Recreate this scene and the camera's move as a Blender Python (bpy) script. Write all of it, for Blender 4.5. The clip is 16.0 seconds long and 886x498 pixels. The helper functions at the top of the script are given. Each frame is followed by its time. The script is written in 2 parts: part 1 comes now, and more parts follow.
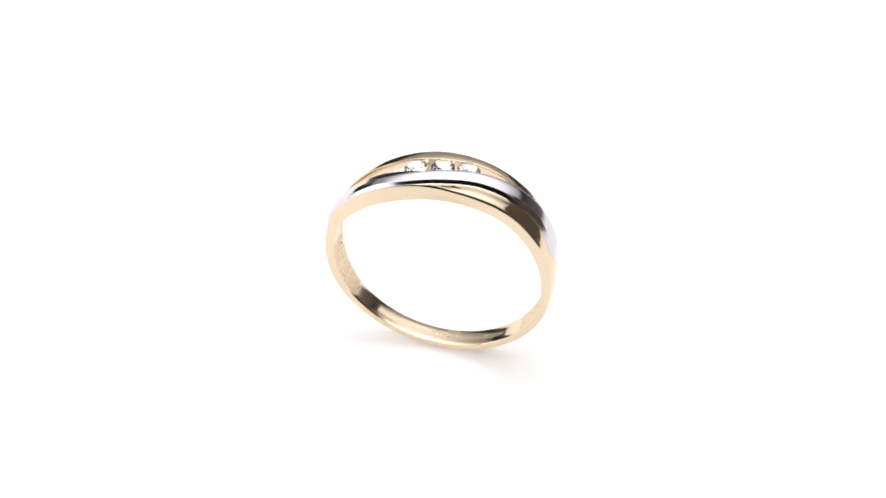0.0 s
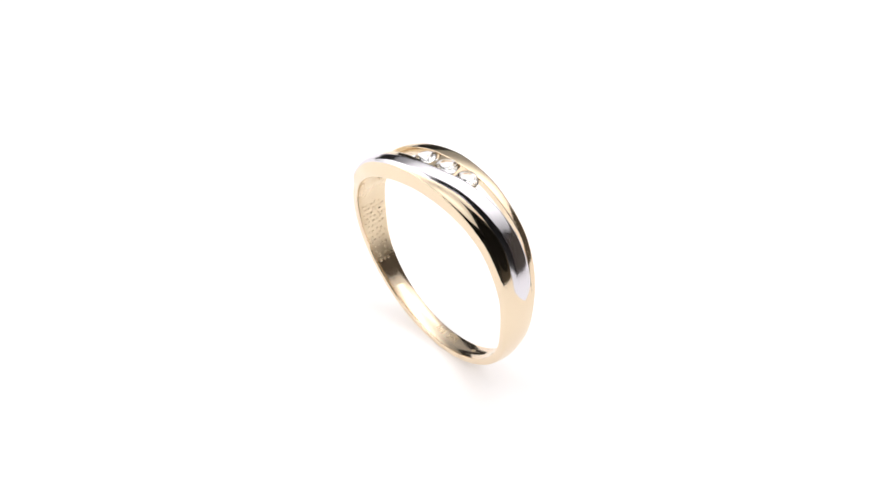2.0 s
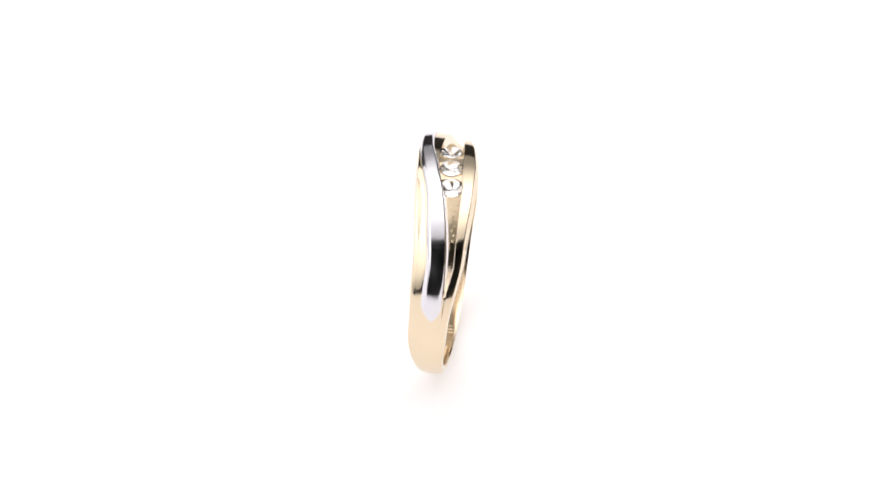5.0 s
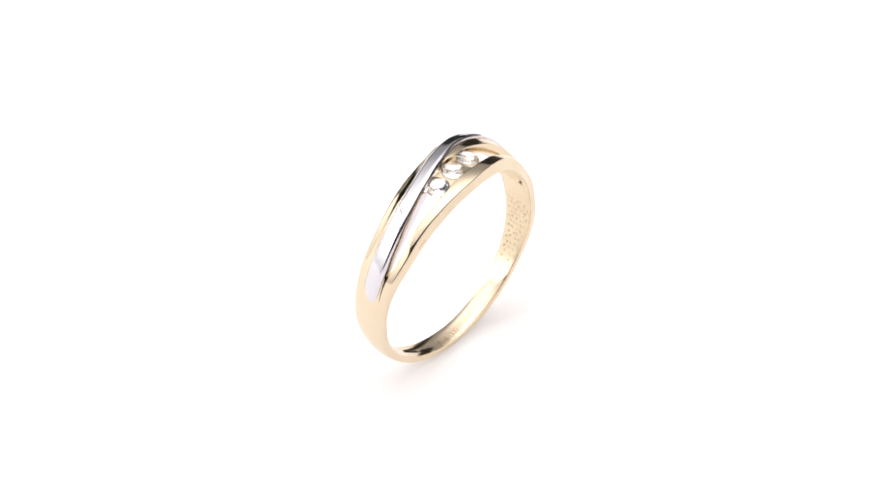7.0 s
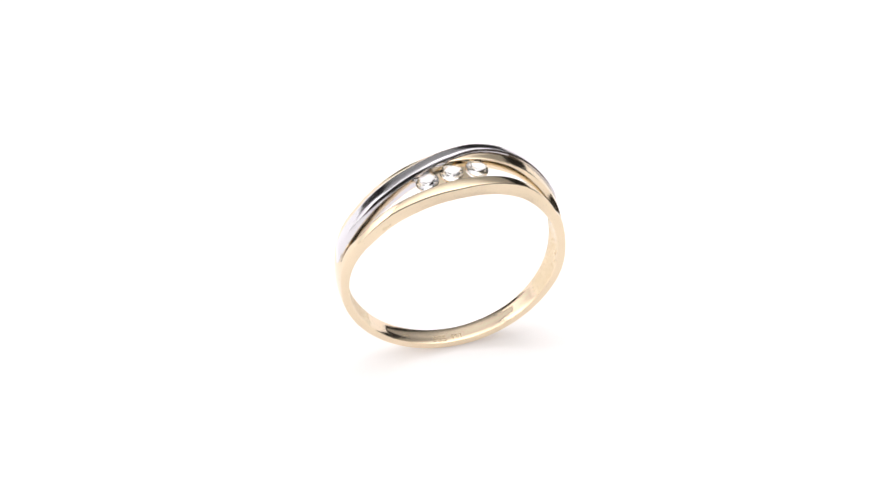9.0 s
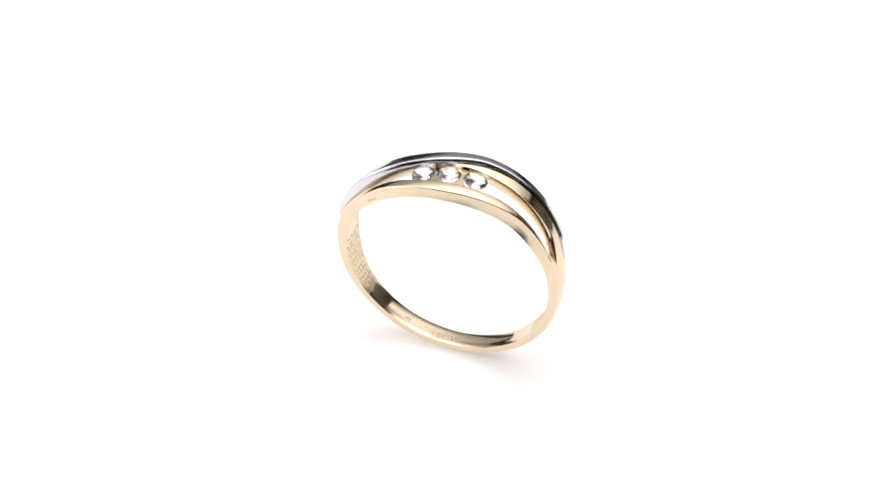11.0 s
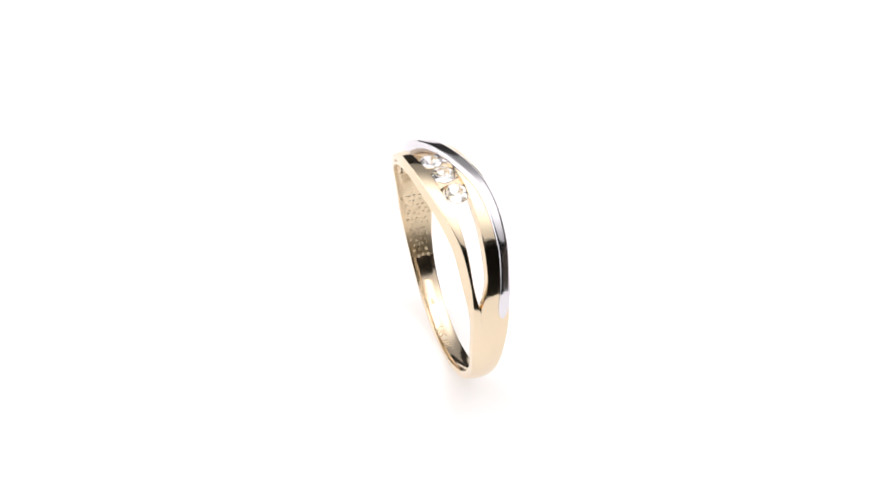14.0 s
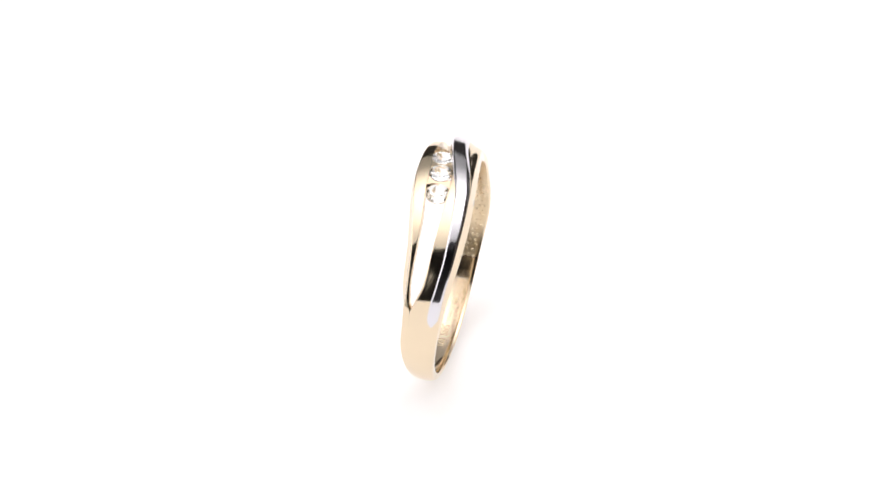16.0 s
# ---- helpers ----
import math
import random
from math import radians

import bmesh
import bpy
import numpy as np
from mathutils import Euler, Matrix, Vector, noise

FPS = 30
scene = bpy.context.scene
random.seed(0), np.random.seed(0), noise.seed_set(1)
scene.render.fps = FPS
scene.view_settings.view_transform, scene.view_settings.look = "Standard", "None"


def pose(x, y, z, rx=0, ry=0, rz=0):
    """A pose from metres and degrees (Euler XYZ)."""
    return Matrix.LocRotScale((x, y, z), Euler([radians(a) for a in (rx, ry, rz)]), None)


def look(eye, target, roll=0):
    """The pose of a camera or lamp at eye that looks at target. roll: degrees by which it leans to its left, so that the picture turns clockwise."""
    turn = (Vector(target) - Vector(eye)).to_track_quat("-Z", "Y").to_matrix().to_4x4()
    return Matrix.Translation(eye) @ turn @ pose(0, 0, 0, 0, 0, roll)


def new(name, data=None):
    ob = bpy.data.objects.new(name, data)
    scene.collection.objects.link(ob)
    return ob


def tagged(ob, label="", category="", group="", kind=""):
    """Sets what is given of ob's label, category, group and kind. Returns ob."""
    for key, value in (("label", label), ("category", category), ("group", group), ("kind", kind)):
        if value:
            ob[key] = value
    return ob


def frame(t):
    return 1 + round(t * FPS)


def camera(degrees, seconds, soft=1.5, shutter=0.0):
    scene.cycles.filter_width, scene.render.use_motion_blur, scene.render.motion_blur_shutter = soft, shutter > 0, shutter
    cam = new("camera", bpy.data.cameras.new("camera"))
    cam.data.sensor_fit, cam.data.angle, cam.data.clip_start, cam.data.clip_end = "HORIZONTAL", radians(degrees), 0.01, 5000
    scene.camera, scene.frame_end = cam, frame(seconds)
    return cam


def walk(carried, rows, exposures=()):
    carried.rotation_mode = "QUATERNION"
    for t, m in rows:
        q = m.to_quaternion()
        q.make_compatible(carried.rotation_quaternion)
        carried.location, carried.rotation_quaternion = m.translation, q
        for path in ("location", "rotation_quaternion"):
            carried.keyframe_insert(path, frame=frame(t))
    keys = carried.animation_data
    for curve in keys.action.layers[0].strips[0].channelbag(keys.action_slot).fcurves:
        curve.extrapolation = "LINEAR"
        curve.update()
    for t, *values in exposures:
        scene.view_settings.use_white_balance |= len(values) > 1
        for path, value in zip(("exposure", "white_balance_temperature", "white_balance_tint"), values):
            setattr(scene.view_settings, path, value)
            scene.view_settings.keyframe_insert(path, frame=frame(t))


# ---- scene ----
MM = 0.001

# camera: a long lens on a tripod, looking down on the turntable
cam = camera(24.0, 16.0, soft=1.6)
AIM = Vector((-0.268 * MM, 0.0, 11.58 * MM))
ELEV, DIST = 43.5, 179.0 * MM
EYE = AIM + Vector((0, -math.cos(radians(ELEV)), math.sin(radians(ELEV)))) * DIST
walk(cam, [(0.0, look(EYE, AIM)), (16.0, look(EYE, AIM))])
scene.view_settings.exposure = 0.0

# world: a dim studio
world = bpy.data.worlds.new("studio")
world.use_nodes = True
world.node_tree.nodes["Background"].inputs["Color"].default_value = (1, 1, 1, 1)
world.node_tree.nodes["Background"].inputs["Strength"].default_value = 0.02
scene.world = world

TOP_LOW, TOP_HIGH, SIDE_LOW, SIDE_HIGH = 0.30, 2.7, 0.4, 2.3
# emission added to the tabletop, which is no lamp, to bleach it white
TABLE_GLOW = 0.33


# ---- materials ----
def material(name):
    m = bpy.data.materials.new(name)
    m.use_nodes = True
    nt = m.node_tree
    return m, nt, nt.nodes["Principled BSDF"]


def metal(name, colour, worn, rough=0.05, scratch=0.02):
    """Polished precious metal with a hazy wear and hair-fine scratches."""
    m, nt, bsdf = material(name)
    co = nt.nodes.new("ShaderNodeTexCoord")
    haze = nt.nodes.new("ShaderNodeTexNoise")
    haze.inputs["Scale"].default_value = 420
    haze.inputs["Detail"].default_value = 3
    nt.links.new(co.outputs["Object"], haze.inputs["Vector"])
    fine = nt.nodes.new("ShaderNodeTexNoise")
    fine.inputs["Scale"].default_value = 3500
    fine.inputs["Detail"].default_value = 4
    nt.links.new(co.outputs["Object"], fine.inputs["Vector"])
    mix = nt.nodes.new("ShaderNodeMixRGB")
    mix.inputs[1].default_value, mix.inputs[2].default_value = (*colour, 1), (*worn, 1)
    nt.links.new(haze.outputs["Fac"], mix.inputs[0])
    nt.links.new(mix.outputs[0], bsdf.inputs["Base Color"])
    ramp = nt.nodes.new("ShaderNodeMapRange")
    ramp.inputs["From Min"].default_value, ramp.inputs["From Max"].default_value = 0.35, 0.75
    ramp.inputs["To Min"].default_value, ramp.inputs["To Max"].default_value = rough, rough + 0.1
    nt.links.new(haze.outputs["Fac"], ramp.inputs["Value"])
    nt.links.new(ramp.outputs[0], bsdf.inputs["Roughness"])
    bump = nt.nodes.new("ShaderNodeBump")
    bump.inputs["Strength"].default_value = scratch
    bump.inputs["Distance"].default_value = 0.00002
    nt.links.new(fine.outputs["Fac"], bump.inputs["Height"])
    nt.links.new(bump.outputs[0], bsdf.inputs["Normal"])
    bsdf.inputs["Metallic"].default_value = 1.0
    return m


def matt(name, colour, other, scale, rough=0.8):
    m, nt, bsdf = material(name)
    co = nt.nodes.new("ShaderNodeTexCoord")
    n = nt.nodes.new("ShaderNodeTexNoise")
    n.inputs["Scale"].default_value, n.inputs["Detail"].default_value = scale, 6
    nt.links.new(co.outputs["Object"], n.inputs["Vector"])
    mix = nt.nodes.new("ShaderNodeMixRGB")
    mix.inputs[1].default_value, mix.inputs[2].default_value = (*colour, 1), (*other, 1)
    nt.links.new(n.outputs["Fac"], mix.inputs[0])
    nt.links.new(mix.outputs[0], bsdf.inputs["Base Color"])
    bsdf.inputs["Roughness"].default_value = rough
    return m


def glow(name, colour, low, high, reach, power, centre=(0, 0, 0)):
    """A diffuser cloth, brightest over the lamp behind it and fading to its edges."""
    m, nt, bsdf = material(name)
    bsdf.inputs["Base Color"].default_value = (0.8, 0.8, 0.8, 1)
    bsdf.inputs["Emission Color"].default_value = (*colour, 1)
    co = nt.nodes.new("ShaderNodeTexCoord")
    mp = nt.nodes.new("ShaderNodeMapping")
    mp.vector_type = "TEXTURE"
    mp.inputs["Location"].default_value = centre
    mp.inputs["Scale"].default_value = (*reach, 1)
    nt.links.new(co.outputs["Object"], mp.inputs["Vector"])
    g = nt.nodes.new("ShaderNodeTexGradient")
    g.gradient_type = "SPHERICAL"
    nt.links.new(mp.outputs[0], g.inputs[0])
    fade = nt.nodes.new("ShaderNodeMath")
    fade.operation = "POWER"
    fade.inputs[1].default_value = power
    nt.links.new(g.outputs["Fac"], fade.inputs[0])
    r = nt.nodes.new("ShaderNodeMapRange")
    r.inputs["To Min"].default_value, r.inputs["To Max"].default_value = low, high
    nt.links.new(fade.outputs[0], r.inputs["Value"])
    nt.links.new(r.outputs[0], bsdf.inputs["Emission Strength"])
    return m


def gem(name):
    m, nt, bsdf = material(name)
    bsdf.inputs["Base Color"].default_value = (1, 1, 1, 1)
    bsdf.inputs["Transmission Weight"].default_value = 1.0
    bsdf.inputs["IOR"].default_value = 1.6
    bsdf.inputs["Roughness"].default_value = 0.0
    return m


GOLD = metal("yellow_gold", (0.82, 0.69, 0.51), (0.79, 0.66, 0.48), rough=0.085, scratch=0.10)
GOLD_CAST = metal("cast_yellow_gold", (0.82, 0.69, 0.50), (0.77, 0.63, 0.43), rough=0.26, scratch=0.3)
GOLD_INNER = metal("inner_yellow_gold", (0.83, 0.69, 0.52), (0.79, 0.65, 0.48), rough=0.12, scratch=0.12)
GOLD_MARK = metal("struck_gold", (0.80, 0.65, 0.45), (0.74, 0.58, 0.38), rough=0.34, scratch=0.2)
WHITE_GOLD = metal("white_gold", (0.76, 0.74, 0.77), (0.72, 0.70, 0.73), rough=0.10)
STONE = gem("clear_stone")
PAPER = matt("white_top_added_glow", (0.86, 0.845, 0.85), (0.84, 0.825, 0.83), 60, 0.6)
# the added glow is slightly pink, which also tints the ring's shadow
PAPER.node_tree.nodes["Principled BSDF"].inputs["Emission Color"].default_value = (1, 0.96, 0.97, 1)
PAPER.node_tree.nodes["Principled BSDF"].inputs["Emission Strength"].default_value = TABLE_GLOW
DARK_WALL = matt("dark_studio_paint", (0.10, 0.095, 0.09), (0.13, 0.125, 0.12), 3)
BOUNCE_WALL = matt("bounce_wall_paint", (0.72, 0.70, 0.68), (0.66, 0.64, 0.62), 3)
CARD = matt("brown_card", (0.07, 0.055, 0.042), (0.06, 0.047, 0.036), 30)
BLACK = matt("black_fabric", (0.012, 0.012, 0.012), (0.02, 0.02, 0.02), 40)
TOP_GLOW = glow("top_diffuser", (1.0, 0.985, 0.985), TOP_LOW, TOP_HIGH, (1.3, 0.64), 2.0, (-0.12, 0.35, 0))
SIDE_GLOW = glow("side_diffuser", (1.0, 0.985, 0.985), SIDE_LOW, SIDE_HIGH, (1.05, 0.5), 1.2, (-0.2, 0.14, 0))


# ---- helpers of this scene ----
def mesh_of(name, bm, material_):
    me = bpy.data.meshes.new(name)
    bmesh.ops.recalc_face_normals(bm, faces=bm.faces)
    bm.to_mesh(me)
    bm.free()
    me.materials.append(material_)
    return me


def part(name, bm, material_, parent, label="", smooth=False):
    ob = new(name, mesh_of(name, bm, material_))
    if smooth:
        ob.data.polygons.foreach_set("use_smooth", [True] * len(ob.data.polygons))
        ob.data.set_sharp_from_angle(angle=radians(38))
    ob.parent = parent
    return tagged(ob, label)


def box(bm, x0, x1, y0, y1, z0, z1):
    m = Matrix.Translation(((x0 + x1) / 2, (y0 + y1) / 2, (z0 + z1) / 2)) @ Matrix.Diagonal((x1 - x0, y1 - y0, z1 - z0, 1))
    bmesh.ops.create_cube(bm, size=1, matrix=m)
    return bm


# ---- the studio ----
def studio():
    for name, dims in (("floor", (-1.5, 1.5, -1.5, 1.5, -0.85, -0.80)), ("ceiling", (-1.5, 1.5, -1.5, 1.5, 1.70, 1.75)),
                       ("wall_north", (-1.55, 1.55, 1.5, 1.6, -0.85, 1.75)), ("wall_south", (-1.55, 1.55, -1.6, -1.5, -0.85, 1.75)),
                       ("wall_east", (1.5, 1.6, -1.5, 1.5, -0.85, 1.75)), ("wall_west", (-1.6, -1.5, -1.5, 1.5, -0.85, 1.75))):
        # the unseen east wall is pale only to brighten the ring's reflections
        light = name == "wall_east"
        ob = new(name, mesh_of(name, box(bmesh.new(), *dims), BOUNCE_WALL if light else DARK_WALL))
        tagged(ob, "plain unseen studio wall, made pale to bounce light" if light else "plain dark painted studio surface in shade", name.split("_")[0], kind="structure")
    table = new("table", None)
    tagged(table, "white table with a glow added to its top", "light table")
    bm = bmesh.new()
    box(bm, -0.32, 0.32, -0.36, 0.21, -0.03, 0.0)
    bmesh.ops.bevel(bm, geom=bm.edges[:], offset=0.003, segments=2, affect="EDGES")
    part("tabletop", bm, PAPER, table, "white tabletop with an added glow")
    for x in (-0.28, 0.28):
        for y in (-0.32, 0.17):
            part("leg", box(bmesh.new(), x - 0.02, x + 0.02, y - 0.02, y + 0.02, -0.80, -0.03), BLACK, table)


def reflector():
    """An added, unseen brown card on the table; it darkens the ring's right-hand reflections."""
    base = new("reflection_card", None)
    base.matrix_world = pose(0.25, -0.11, 0.0, 0, 0, -84)
    tagged(base, "added brown card on the table that darkens the ring's reflections", "reflector")
    bm = bmesh.new()
    box(bm, -0.19, 0.19, -0.005, 0.005, 0.0, 0.19)
    bmesh.ops.bevel(bm, geom=bm.edges[:], offset=0.0015, segments=2, affect="EDGES")
    part("board", bm, CARD, base)
    for x in (-0.12, 0.12):
        bm = bmesh.new()
        v = [bm.verts.new(p) for p in ((x - 0.004, 0.0055, 0), (x - 0.004, 0.045, 0), (x - 0.004, 0.0055, 0.12), (x + 0.004, 0.0055, 0), (x + 0.004, 0.045, 0), (x + 0.004, 0.0055, 0.12))]
        for q in ((0, 1, 2), (3, 5, 4), (0, 3, 4, 1), (1, 4, 5, 2), (2, 5, 3, 0)):
            bm.faces.new([v[k] for k in q])
        part("strut", bm, CARD, base)


def softbox(width, depth, glow_, m, label, hung):
    """A softbox whose diffuser faces its own -z."""
    base = new("softbox", None)
    base.matrix_world = m
    tagged(base, label, "studio lamp")
    bm = bmesh.new()
    bmesh.ops.create_grid(bm, x_segments=1, y_segments=1, size=0.5, matrix=Matrix.Diagonal((width, depth, 1, 1)))
    part("diffuser", bm, glow_, base, "glowing white diffuser cloth")
    bm = bmesh.new()
    lo = [bm.verts.new((sx * width / 2 * 1.02, sy * depth / 2 * 1.02, -0.01)) for sx, sy in ((-1, -1), (1, -1), (1, 1), (-1, 1))]
    hi = [bm.verts.new((sx * 0.06, sy * 0.06, 0.18)) for sx, sy in ((-1, -1), (1, -1), (1, 1), (-1, 1))]
    for i in range(4):
        bm.faces.new((lo[i], lo[(i + 1) % 4], hi[(i + 1) % 4], hi[i]))
    bm.faces.new(hi)
    part("housing", bm, BLACK, base, "black cloth housing")
    bm = bmesh.new()
    top = m @ Vector((0, 0, 0.17))
    if hung:
        for dx in (-0.05, 0.05):
            box(bm, top.x + dx - 0.008, top.x + dx + 0.008, top.y - 0.008, top.y + 0.008, top.z - 0.01, 1.70)
    else:
        box(bm, top.x - 0.015, top.x + 0.015, top.y - 0.015, top.y + 0.015, -0.79, top.z + 0.02)
        box(bm, top.x - 0.2, top.x + 0.2, top.y - 0.2, top.y + 0.2, -0.80, -0.78)
    bm.transform(m.inverted())
    part("hanger" if hung else "stand", bm, BLACK, base, "black metal support")
    return base


# ---- the ring ----
XC, YC, ZC = -0.42, -0.263, 10.32
LEAN = Matrix.Rotation(radians(1.0), 4, "Y") @ Matrix.Rotation(radians(1.2), 4, "X")
KEY = (-180, -150, -125, -94, -82, -74, -57, -43, -29, -15, 0, 19, 34, 48, 62, 75, 82, 94, 125, 150, 180)
FRONT = (-0.9, -0.95, -1.1, -1.5, -1.738, -1.876, -2.248, -2.56, -2.66, -2.53, -2.23, -1.81, -1.48, -1.33, -1.348, -1.36, -1.438, -1.52, -1.1, -0.95, -0.9)
REAR = (0.9, 0.95, 1.1, 1.55, 1.525, 1.592, 1.883, 2.0, 2.37, 2.8, 3.13, 3.23, 3.12, 2.98, 2.532, 2.083, 1.875, 1.65, 1.1, 0.95, 0.9)
SLOT_LO = (0.0, 0.0, 0.1, 0.5, 0.712, 0.80, 0.05, -0.14, -0.24, -0.25, -0.08, 0.84, 1.4, 1.62, 1.592, 1.46, 1.212, 0.6, 0.0, 0.0, 0.0)
SLOT_HI = (0.0, 0.0, 0.1, 0.5, 0.712, 0.80, 1.06, 1.04, 1.12, 1.47, 1.7, 2.07, 2.1, 2.12, 1.752, 1.47, 1.212, 0.6, 0.0, 0.0, 0.0)
RIB_KEY = (-78.5, -77, -74, -57, -43, -29, -15, 0, 19, 34, 48, 62, 69, 73, 76.5, 77.5)
RIB_LO = (-1.12, -1.32, -1.6, -1.97, -2.26, -2.36, -2.2, -1.6, -0.62, -0.22, 0.0, -0.2, -0.28, -0.05, 0.35, 0.56)
RIB_HI = (-1.04, -0.84, -0.72, -1.12, -1.38, -1.32, -1.02, -0.18, 0.76, 1.34, 1.55, 1.5, 1.42, 1.24, 0.85, 0.64)
SLOPE_KEY = (-90, -75, -57, -15, 0, 30, 48, 62, 78, 92)
SLOPE_FRONT = (0.04, 0.12, 0.26, 0.28, 0.27, 0.14, 0.12, 0.10, 0.06, 0.03)
SLOPE_REAR = (0.03, 0.16, 0.50, 0.28, 0.22, 0.2, 0.15, 0.08, 0.05, 0.03)
SLOPE_LO = (0.0, 0.06, 0.12, 0.10, 0.08, 0.04, 0.04, 0.03, 0.0, 0.0)
SLOPE_HI = (0.0, 0.02, 0.04, 0.06, 0.08, 0.08, 0.1, 0.05, 0.0, 0.0)
RAD_KEY = (-180, -120, -92, -76, -60, -30, 0, 30, 60, 76, 92, 120, 180)
RAD = (10.32, 10.25, 10.14, 10.22, 10.31, 10.50, 10.46, 10.53, 10.38, 10.25, 10.11, 10.22, 10.32)
INNER = 9.2


def curve(keys, values):
    """A smooth function through the given knots."""
    k, v = np.array(keys, float), np.array(values, float)
    d = np.diff(v) / np.diff(k)
    s = np.r_[d[0], [0 if a * b <= 0 else 2 * a * b / (a + b) for a, b in zip(d[:-1], d[1:])], d[-1]]

    def at(x):
        i = int(np.clip(np.searchsorted(k, x) - 1, 0, len(k) - 2))
        h = k[i + 1] - k[i]
        t = min(max((x - k[i]) / h, 0), 1)
        return float((2 * t**3 - 3 * t**2 + 1) * v[i] + (t**3 - 2 * t**2 + t) * h * s[i] + (3 * t**2 - 2 * t**3) * v[i + 1] + (t**3 - t**2) * h * s[i + 1])
    return at


front, rear, slot_lo, slot_hi = (curve(KEY, v) for v in (FRONT, REAR, SLOT_LO, SLOT_HI))
rib_lo, rib_hi = curve(RIB_KEY, RIB_LO), curve(RIB_KEY, RIB_HI)
radius = curve(RAD_KEY, RAD)
slope_front, slope_rear, slope_lo, slope_hi = (curve(SLOPE_KEY, v) for v in (SLOPE_FRONT, SLOPE_REAR, SLOPE_LO, SLOPE_HI))


def at(phi, y, r):
    """A place on the ring: degrees from its top towards +x, the place across, the radius; in mm."""
    a = radians(phi)
    return (Vector((XC, YC, ZC)) + LEAN @ Vector((r * math.sin(a), y, r * math.cos(a)))) * MM


def bore(phi):
    """The inner radius, a little larger at the foot."""
    return INNER + 0.26 * max(-math.cos(radians(phi)), 0)


def ease(a, b, x):
    t = min(max((x - a) / (b - a), 0), 1)
    return t * t * (3 - 2 * t)


def skin(phi, y):
    """Radius of the yellow outer surface."""
    f, b, lo, hi = front(phi), rear(phi), slot_lo(phi), slot_hi(phi)
    u = (2 * y - f - b) / (b - f)
    plain = radius(phi) - 0.22 * u * u
    gap = ease(0.0, 0.6, hi - lo)
    if y <= (lo + hi) / 2:
        c, half = (f + lo) / 2, (lo - f) / 2
        v = (y - c) / half
        span = max(rib_lo(phi) - f, 0.3)
        away = min(max(rib_lo(phi) - y, 0) / span, 1) if phi > -60 else 0
        step = max(y - rib_hi(phi), 0) if phi < 60 else 0
        own = radius(phi) + 0.14 - 0.05 * v * v - (0.28 * away ** 2.4 + 0.24 * ease(0, 0.42, away)) * ease(0.3, 0.9, span) - 0.04 * min(step / 0.8, 1)
    else:
        c, half = (hi + b) / 2, (b - hi) / 2
        v = (y - c) / half
        own = radius(phi) - 0.28 - 0.05 * v * v - 0.07 * v
    return plain + (own - plain) * gap


def sweep(bm, phis, section, closed, cast=()):
    rings = [[bm.verts.new(p) for p in section(phi)] for phi in phis]
    n = len(rings[0])
    pairs = list(zip(rings, rings[1:])) + ([(rings[-1], rings[0])] if closed else [])
    for phi, (r0, r1) in zip(phis, pairs):
        for i in range(n):
            face = bm.faces.new((r0[i], r0[(i + 1) % n], r1[(i + 1) % n], r1[i]))
            if i in cast:
                face.material_index = 1 if abs(phi) < 127 else 2
    if not closed:
        bm.faces.new(rings[0])
        bm.faces.new(rings[-1][::-1])


def strand_section(phi, lo, hi, in_lo, in_hi, round_lo, round_hi, lift_lo=0, lift_hi=0):
    """A closed outline across one strand of the band, with softly rounded rims."""
    pts = []
    inner = bore(phi)
    foot_lo, foot_hi = lo, hi
    lo, hi = lo + in_lo, hi - in_hi
    w = hi - lo
    steps = 16
    top = []
    for i in range(steps + 1):
        y = lo + w * (0.5 - 0.5 * math.cos(math.pi * i / steps))
        r = skin(phi, y)
        for d, rr in ((y - lo, round_lo), (hi - y, round_hi)):
            if rr > 0 and d < rr:
                r -= rr - math.sqrt(max(rr * rr - (rr - d) ** 2, 0))
        top.append((y, r))
    pts += top
    thick = min(top[0][1], top[-1][1]) - inner
    a, b = round_lo * 0.7, round_hi * 0.7
    pts.append(((hi + foot_hi) / 2, inner + 0.5 * (thick + lift_hi)))
    pts.append((foot_hi, inner + b + lift_hi))
    pts.append((foot_hi - 0.3 * b, inner + 0.3 * b + lift_hi))
    pts.append((foot_hi - b, inner + lift_hi))
    pts.append(((lo + hi) / 2, inner))
    pts.append((foot_lo + a, inner + lift_lo))
    pts.append((foot_lo + 0.3 * a, inner + 0.3 * a + lift_lo))
    pts.append((foot_lo, inner + a + lift_lo))
    pts.append(((lo + foot_lo) / 2, inner + 0.5 * (thick + lift_lo)))
    return [at(phi, y, r) for y, r in pts]


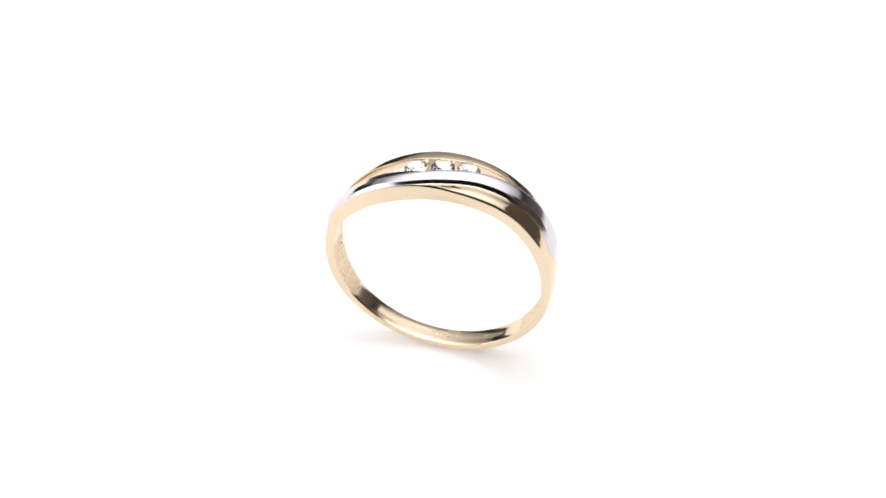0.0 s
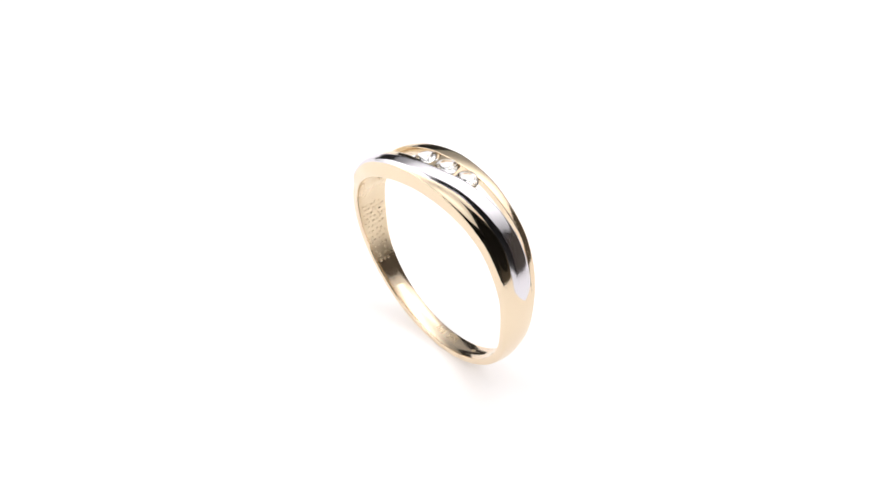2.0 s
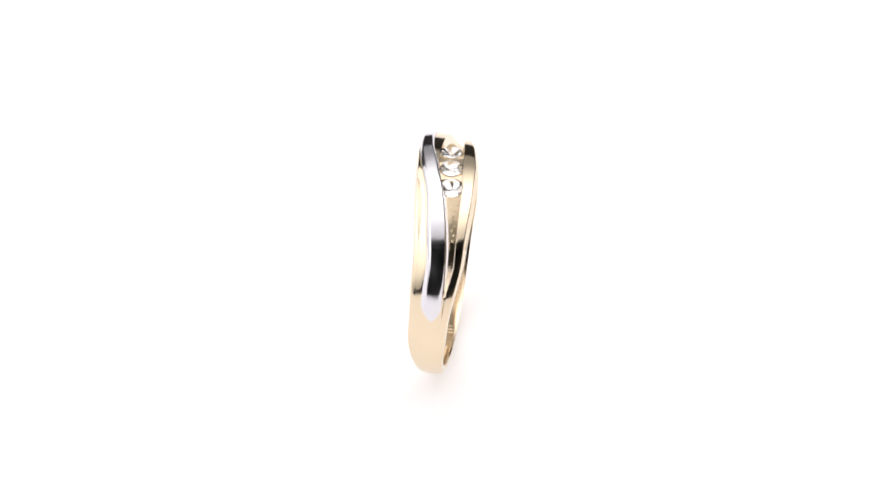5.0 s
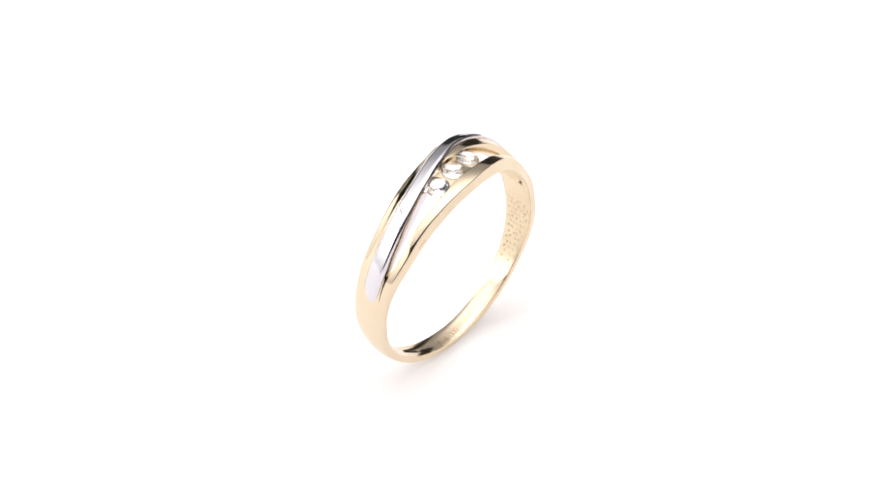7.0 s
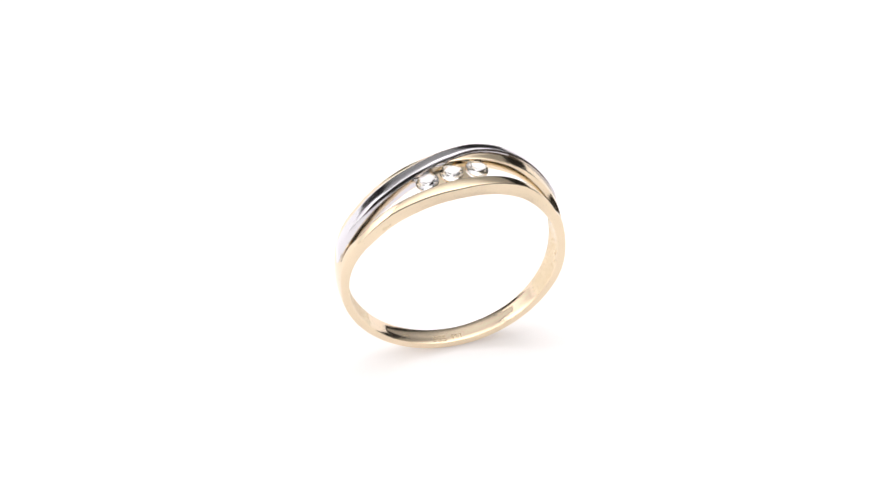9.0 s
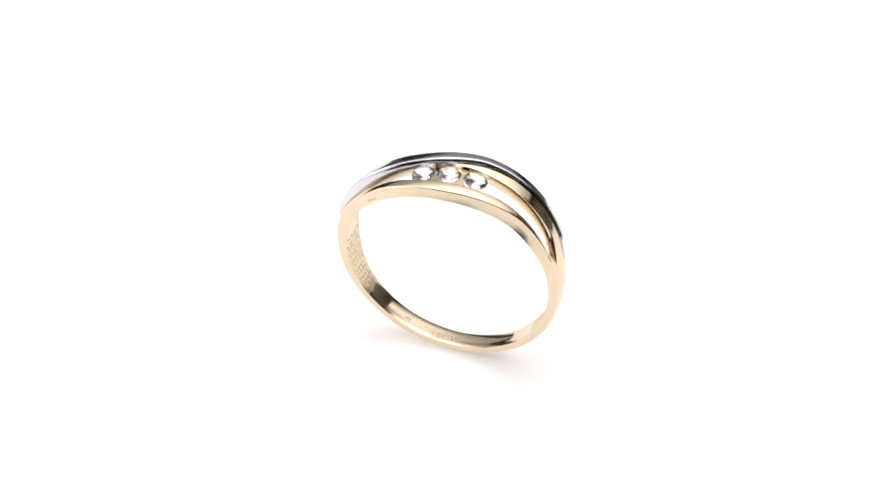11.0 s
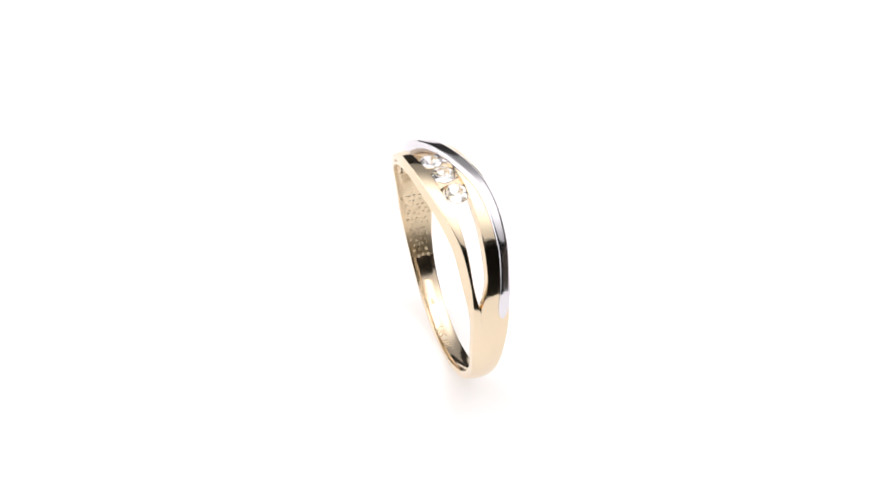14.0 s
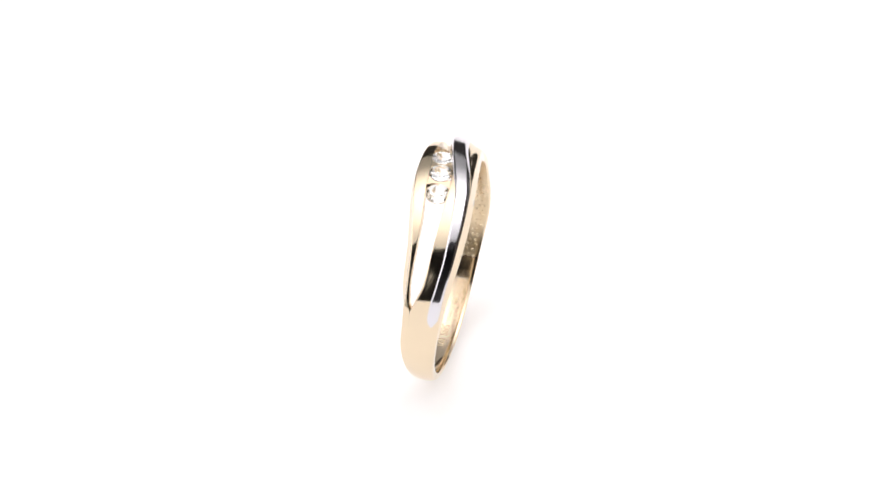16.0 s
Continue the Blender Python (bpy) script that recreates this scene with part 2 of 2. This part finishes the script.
def build_ring():
    ring = new("ring", None)
    tagged(ring, "polished two-tone gold ring set with three clear round stones", "ring")
    bm = bmesh.new()
    phis = [-180 + 360 * i / 300 for i in range(300)]

    def fore(phi):
        g = ease(0, 0.3, slot_hi(phi) - slot_lo(phi))
        return strand_section(phi, front(phi), slot_lo(phi), slope_front(phi), slope_lo(phi) * g, 0.14 + 0.06 * ease(-10, -50, phi), 0.06 * g, 0, 0.5 * g)

    def aft(phi):
        g = ease(0, 0.3, slot_hi(phi) - slot_lo(phi))
        return strand_section(phi, slot_hi(phi), rear(phi), slope_hi(phi) * g, slope_rear(phi), 0.06 * g, 0.10, 0.4 * g, 0)
    sweep(bm, phis, fore, True, (20, 21))
    sweep(bm, phis, aft, True, (20, 21))
    band = part("band", bm, GOLD, ring, "polished yellow gold band, wider at the top", smooth=True)
    band.data.materials.append(GOLD_CAST)
    band.data.materials.append(GOLD_INNER)

    bm = bmesh.new()

    def ribbon(phi):
        lo, hi = rib_lo(phi), rib_hi(phi)
        half = (hi - lo) / 2
        end = min(ease(-78, -67, phi), 1 - ease(66, 77, phi))
        wall = ease(3, 14, phi) * (1 - ease(56, 68, phi))
        tall = end * (0.45 + 0.55 * ease(-48, -8, phi))
        pts = []
        for i in range(25):
            s = 0.5 - 0.5 * math.cos(math.pi * i / 24)
            y = lo + 2 * half * s
            rise = 0.26 * (1 - max(1 - s / 0.22, 0) ** 1.25) + 0.13 * ease(0.05, 0.95, s) - (0.22 - 0.14 * wall) * max(1 - (1 - s) / (0.2 - 0.12 * wall), 0) ** 1.8
            pts.append((y, skin(phi, y) + 0.015 + tall * rise))
        edge = skin(phi, hi)
        out = hi + wall * (slot_lo(phi) + 0.03 - hi)
        pts.append((out, edge - 0.06))
        pts.append((out - 0.05 * half * (1 - wall), edge - 0.25 + wall * (bore(phi) + 0.6 - edge + 0.25)))
        pts.append((lo + 0.05 * half, skin(phi, lo) - 0.25))
        return [at(phi, y, r) for y, r in pts]
    sweep(bm, [-78.5 + 156 * i / 180 for i in range(181)], ribbon, False)
    part("white_ribbon", bm, WHITE_GOLD, ring, "polished white gold ribbon", smooth=True)
    return ring


def brilliant(r):
    """A round brilliant cut of radius r, girdle at z = 0."""
    bm = bmesh.new()

    def ring_of(n, rad, z, off):
        return [bm.verts.new((rad * math.cos(2 * math.pi * (i + off) / n), rad * math.sin(2 * math.pi * (i + off) / n), z)) for i in range(n)]
    table_ = ring_of(8, 0.57 * r, 0.31 * r, 0.5)
    kite = ring_of(8, 0.79 * r, 0.165 * r, 0)
    g = ring_of(16, r, 0.02 * r, 0)
    g2 = ring_of(16, r, -0.03 * r, 0)
    low = ring_of(8, 0.36 * r, -0.36 * r, 0.5)
    culet = bm.verts.new((0, 0, -0.54 * r))
    bm.faces.new(table_)
    for i in range(8):
        j = (i + 1) % 8
        a, b, c = 2 * i, 2 * i + 1, (2 * i + 2) % 16
        bm.faces.new((table_[i - 1], table_[i], kite[i]))
        bm.faces.new((table_[i], kite[i], g[b]))
        bm.faces.new((table_[i], g[b], kite[j]))
        bm.faces.new((kite[i], g[a], g[b]))
        bm.faces.new((kite[j], g[b], g[c]))
        bm.faces.new((g2[a], low[i], g2[b]))
        bm.faces.new((g2[b], low[i], g2[c]))
        bm.faces.new((low[i - 1], culet, low[i]))
        bm.faces.new((low[i - 1], low[i], g2[a]))
    for i in range(16):
        bm.faces.new((g[i], g2[i], g2[(i + 1) % 16], g[(i + 1) % 16]))
    return bm


STONES = ((-13.6, 0.48), (-0.8, 0.86), (11.4, 1.22))


def set_stones(ring):
    me = mesh_of("stone", brilliant(0.97 * MM), STONE)
    for phi, y in STONES:
        ob = new("stone", me)
        ob.parent = ring
        tagged(ob, "clear round brilliant-cut stone")
        ob.matrix_local = Matrix.Translation(at(phi, y, 10.2)) @ Matrix.Rotation(radians(phi), 4, "Y") @ Matrix.Rotation(radians(12 + 31 * y), 4, "Z")


def seats(ring):
    """A thin gold cup under the girdle of each stone."""
    bm = bmesh.new()
    outline = ((0.99, -0.06), (0.99, -0.14), (0.88, -0.28), (0.84, -0.28), (0.94, -0.10))
    rings = [[bm.verts.new((rr * MM * math.cos(q), rr * MM * math.sin(q), z * MM)) for rr, z in outline] for q in (j * math.pi / 16 for j in range(32))]
    for r0, r1 in zip(rings, rings[1:] + rings[:1]):
        for k in range(5):
            bm.faces.new((r0[k], r0[(k + 1) % 5], r1[(k + 1) % 5], r1[k]))
    me = mesh_of("seat", bm, GOLD)
    for phi, y in STONES:
        ob = new("seat", me)
        ob.parent = ring
        tagged(ob, "thin yellow gold cup")
        ob.matrix_local = Matrix.Translation(at(phi, y, 10.2)) @ Matrix.Rotation(radians(phi), 4, "Y")


def setting(ring):
    """The small bridges that hold the stones between the two rims."""
    for phi in (-6.9, 5.3):
        bm = bmesh.new()
        lo, hi = slot_lo(phi) - 0.1, slot_hi(phi) + 0.1
        pts = []
        for s in (-1, 1):
            for k in range(7):
                v = -1 + k / 3
                w = 1.2 + 3.4 * v * v
                yy = (lo + hi) / 2 + (hi - lo) / 2 * v
                pts.append((s, phi + s * w, yy))
        rows = [[bm.verts.new(at(p, yy, r)) for s, p, yy in pts] for r in (9.5, 10.02)]
        rows.append([bm.verts.new(at(phi + (p - phi) * 0.6, yy, 10.16)) for s, p, yy in pts])
        for a, b in zip(rows, rows[1:]):
            for k in range(6):
                bm.faces.new((a[k], a[k + 1], b[k + 1], b[k]))
                bm.faces.new((a[7 + k], a[8 + k], b[8 + k], b[7 + k]))
        for r in (rows[0], rows[2]):
            for k in range(6):
                bm.faces.new((r[k], r[k + 1], r[8 + k], r[7 + k]))
        part("setting_bridge", bm, GOLD, ring, "yellow gold bridge between the stones", smooth=True)


def grain(ring):
    """Rows of cast beads and pits on the inside of both shoulders."""
    for sign in (-1, 1):
        bm = bmesh.new()
        for i in range(21):
            phi = sign * (65 + i * 3.1)
            coarse = abs(phi) > 88
            lo, hi = front(phi) + 0.34, rear(phi) - 0.34
            n = max(3, round((hi - lo) / 0.46)) if coarse else 3
            for k in range(n):
                y = lo + (hi - lo) * (k + 0.25 + 0.5 * (i % 2)) / n + random.uniform(-0.08, 0.08)
                if slot_lo(phi) - 0.1 < y < slot_hi(phi) + 0.1 and slot_hi(phi) - slot_lo(phi) > 0.1:
                    continue
                size, high = (random.uniform(0.15, 0.21), random.uniform(0.05, 0.085)) if coarse else (random.uniform(0.10, 0.17), random.uniform(0.010, 0.025))
                c = at(phi + random.uniform(-0.7, 0.7), y, bore(phi))
                a = radians(phi)
                inward = -(LEAN.to_3x3() @ Vector((math.sin(a), 0, math.cos(a))))
                u = LEAN.to_3x3() @ Vector((math.cos(a), 0, -math.sin(a)))
                v = LEAN.to_3x3() @ Vector((0, 1, 0))
                rim = [bm.verts.new(c - inward * 0.02 * MM + (u * math.cos(q) + v * math.sin(q)) * size * MM) for q in (j * math.pi / 3 for j in range(6))]
                mid = [bm.verts.new(c + inward * high * 0.75 * MM + (u * math.cos(q) + v * math.sin(q)) * size * 0.6 * MM) for q in (j * math.pi / 3 for j in range(6))]
                for j in range(6):
                    bm.faces.new((rim[j], rim[(j + 1) % 6], mid[(j + 1) % 6], mid[j]))
                tip = bm.verts.new(c + inward * high * MM)
                for j in range(6):
                    bm.faces.new((mid[j], mid[(j + 1) % 6], tip))
        tagged(part("cast_grain", bm, GOLD_CAST, ring, "beaded cast texture inside the shoulder", smooth=True), kind="stuff")


def hallmark(ring):
    """The fineness mark 585 and a worn punch mark, struck inside the foot of the ring."""
    text = bpy.data.curves.new("mark", "FONT")
    text.body, text.size, text.align_x, text.align_y, text.extrude = "585", 1.0, "CENTER", "CENTER", 0.02
    ob = new("mark", text)
    bpy.context.view_layer.update()
    me = bpy.data.meshes.new_from_object(ob.evaluated_get(bpy.context.evaluated_depsgraph_get()))
    bpy.data.objects.remove(ob)
    bpy.data.curves.remove(text)
    for v in me.vertices:
        v.co = at(MARK_PHI + v.co.x * 5.4, MARK_Y - v.co.y * 1.05, bore(MARK_PHI) - 0.004 - (v.co.z + 0.02) * 0.5)
    me.materials.append(GOLD_MARK)
    mark = new("hallmark", me)
    mark.parent = ring
    tagged(mark, "small struck fineness mark")
    for phi, y, w, h in PUNCHES:
        bm = bmesh.new()
        lo = [bm.verts.new(at(phi + w * math.cos(q), y + h * math.sin(q), bore(phi) - 0.003)) for q in (j * math.pi / 5 for j in range(10))]
        hi = [bm.verts.new(at(phi + 0.7 * w * math.cos(q), y + 0.7 * h * math.sin(q), bore(phi) - 0.02)) for q in (j * math.pi / 5 for j in range(10))]
        for j in range(10):
            bm.faces.new((lo[j], lo[(j + 1) % 10], hi[(j + 1) % 10], hi[j]))
        bm.faces.new(hi)
        part("punch_mark", bm, GOLD_MARK, ring, "tiny worn oval punch mark")


def maker_marks(ring):
    """A worn row of tiny struck bars on the rear edge."""
    for phi, tall in ((36.6, 0.16), (38.2, 0.12), (39.4, 0.18), (40.8, 0.22)):
        bm = bmesh.new()
        y0 = rear(phi) - 0.105
        v = [bm.verts.new(at(phi + dp, y0 + dy, 9.42 + dr)) for dp in (-0.4, 0.4) for dy in (0, 0.066) for dr in (0, tall)]
        for q in ((0, 1, 3, 2), (4, 6, 7, 5), (0, 4, 5, 1), (2, 3, 7, 6), (0, 2, 6, 4), (1, 5, 7, 3)):
            bm.faces.new([v[k] for k in q])
        part("maker_mark", bm, GOLD_MARK, ring, "tiny worn struck bar")


MARK_PHI, MARK_Y = 172.5, 0.40
PUNCHES = ((179.6, 0.3, 0.7, 0.36), (181.8, 0.3, 0.8, 0.30), (184.0, 0.3, 0.6, 0.34), (153.5, 0.1, 2.0, 0.16))


def motions():
    rows = []
    for i in range(33):
        t = i * 0.5
        rows.append((t, pose(0, 0, 0, 0, 0, YAW - RATE * t)))
    walk(ring, rows)


YAW, RATE = -14.93, 16.857

studio()
reflector()
softbox(2.2, 1.7, TOP_GLOW, pose(0.0, 0.50, 0.52, 0, 0, 180), "large overhead softbox hung above the table", True)
softbox(1.45, 0.56, SIDE_GLOW, look((-0.66, -0.15, 0.24), (0, -0.15, 0.12)), "black softbox on a stand beside the table", False)
ring = build_ring()
set_stones(ring)
seats(ring)
setting(ring)
grain(ring)
hallmark(ring)
maker_marks(ring)
motions()
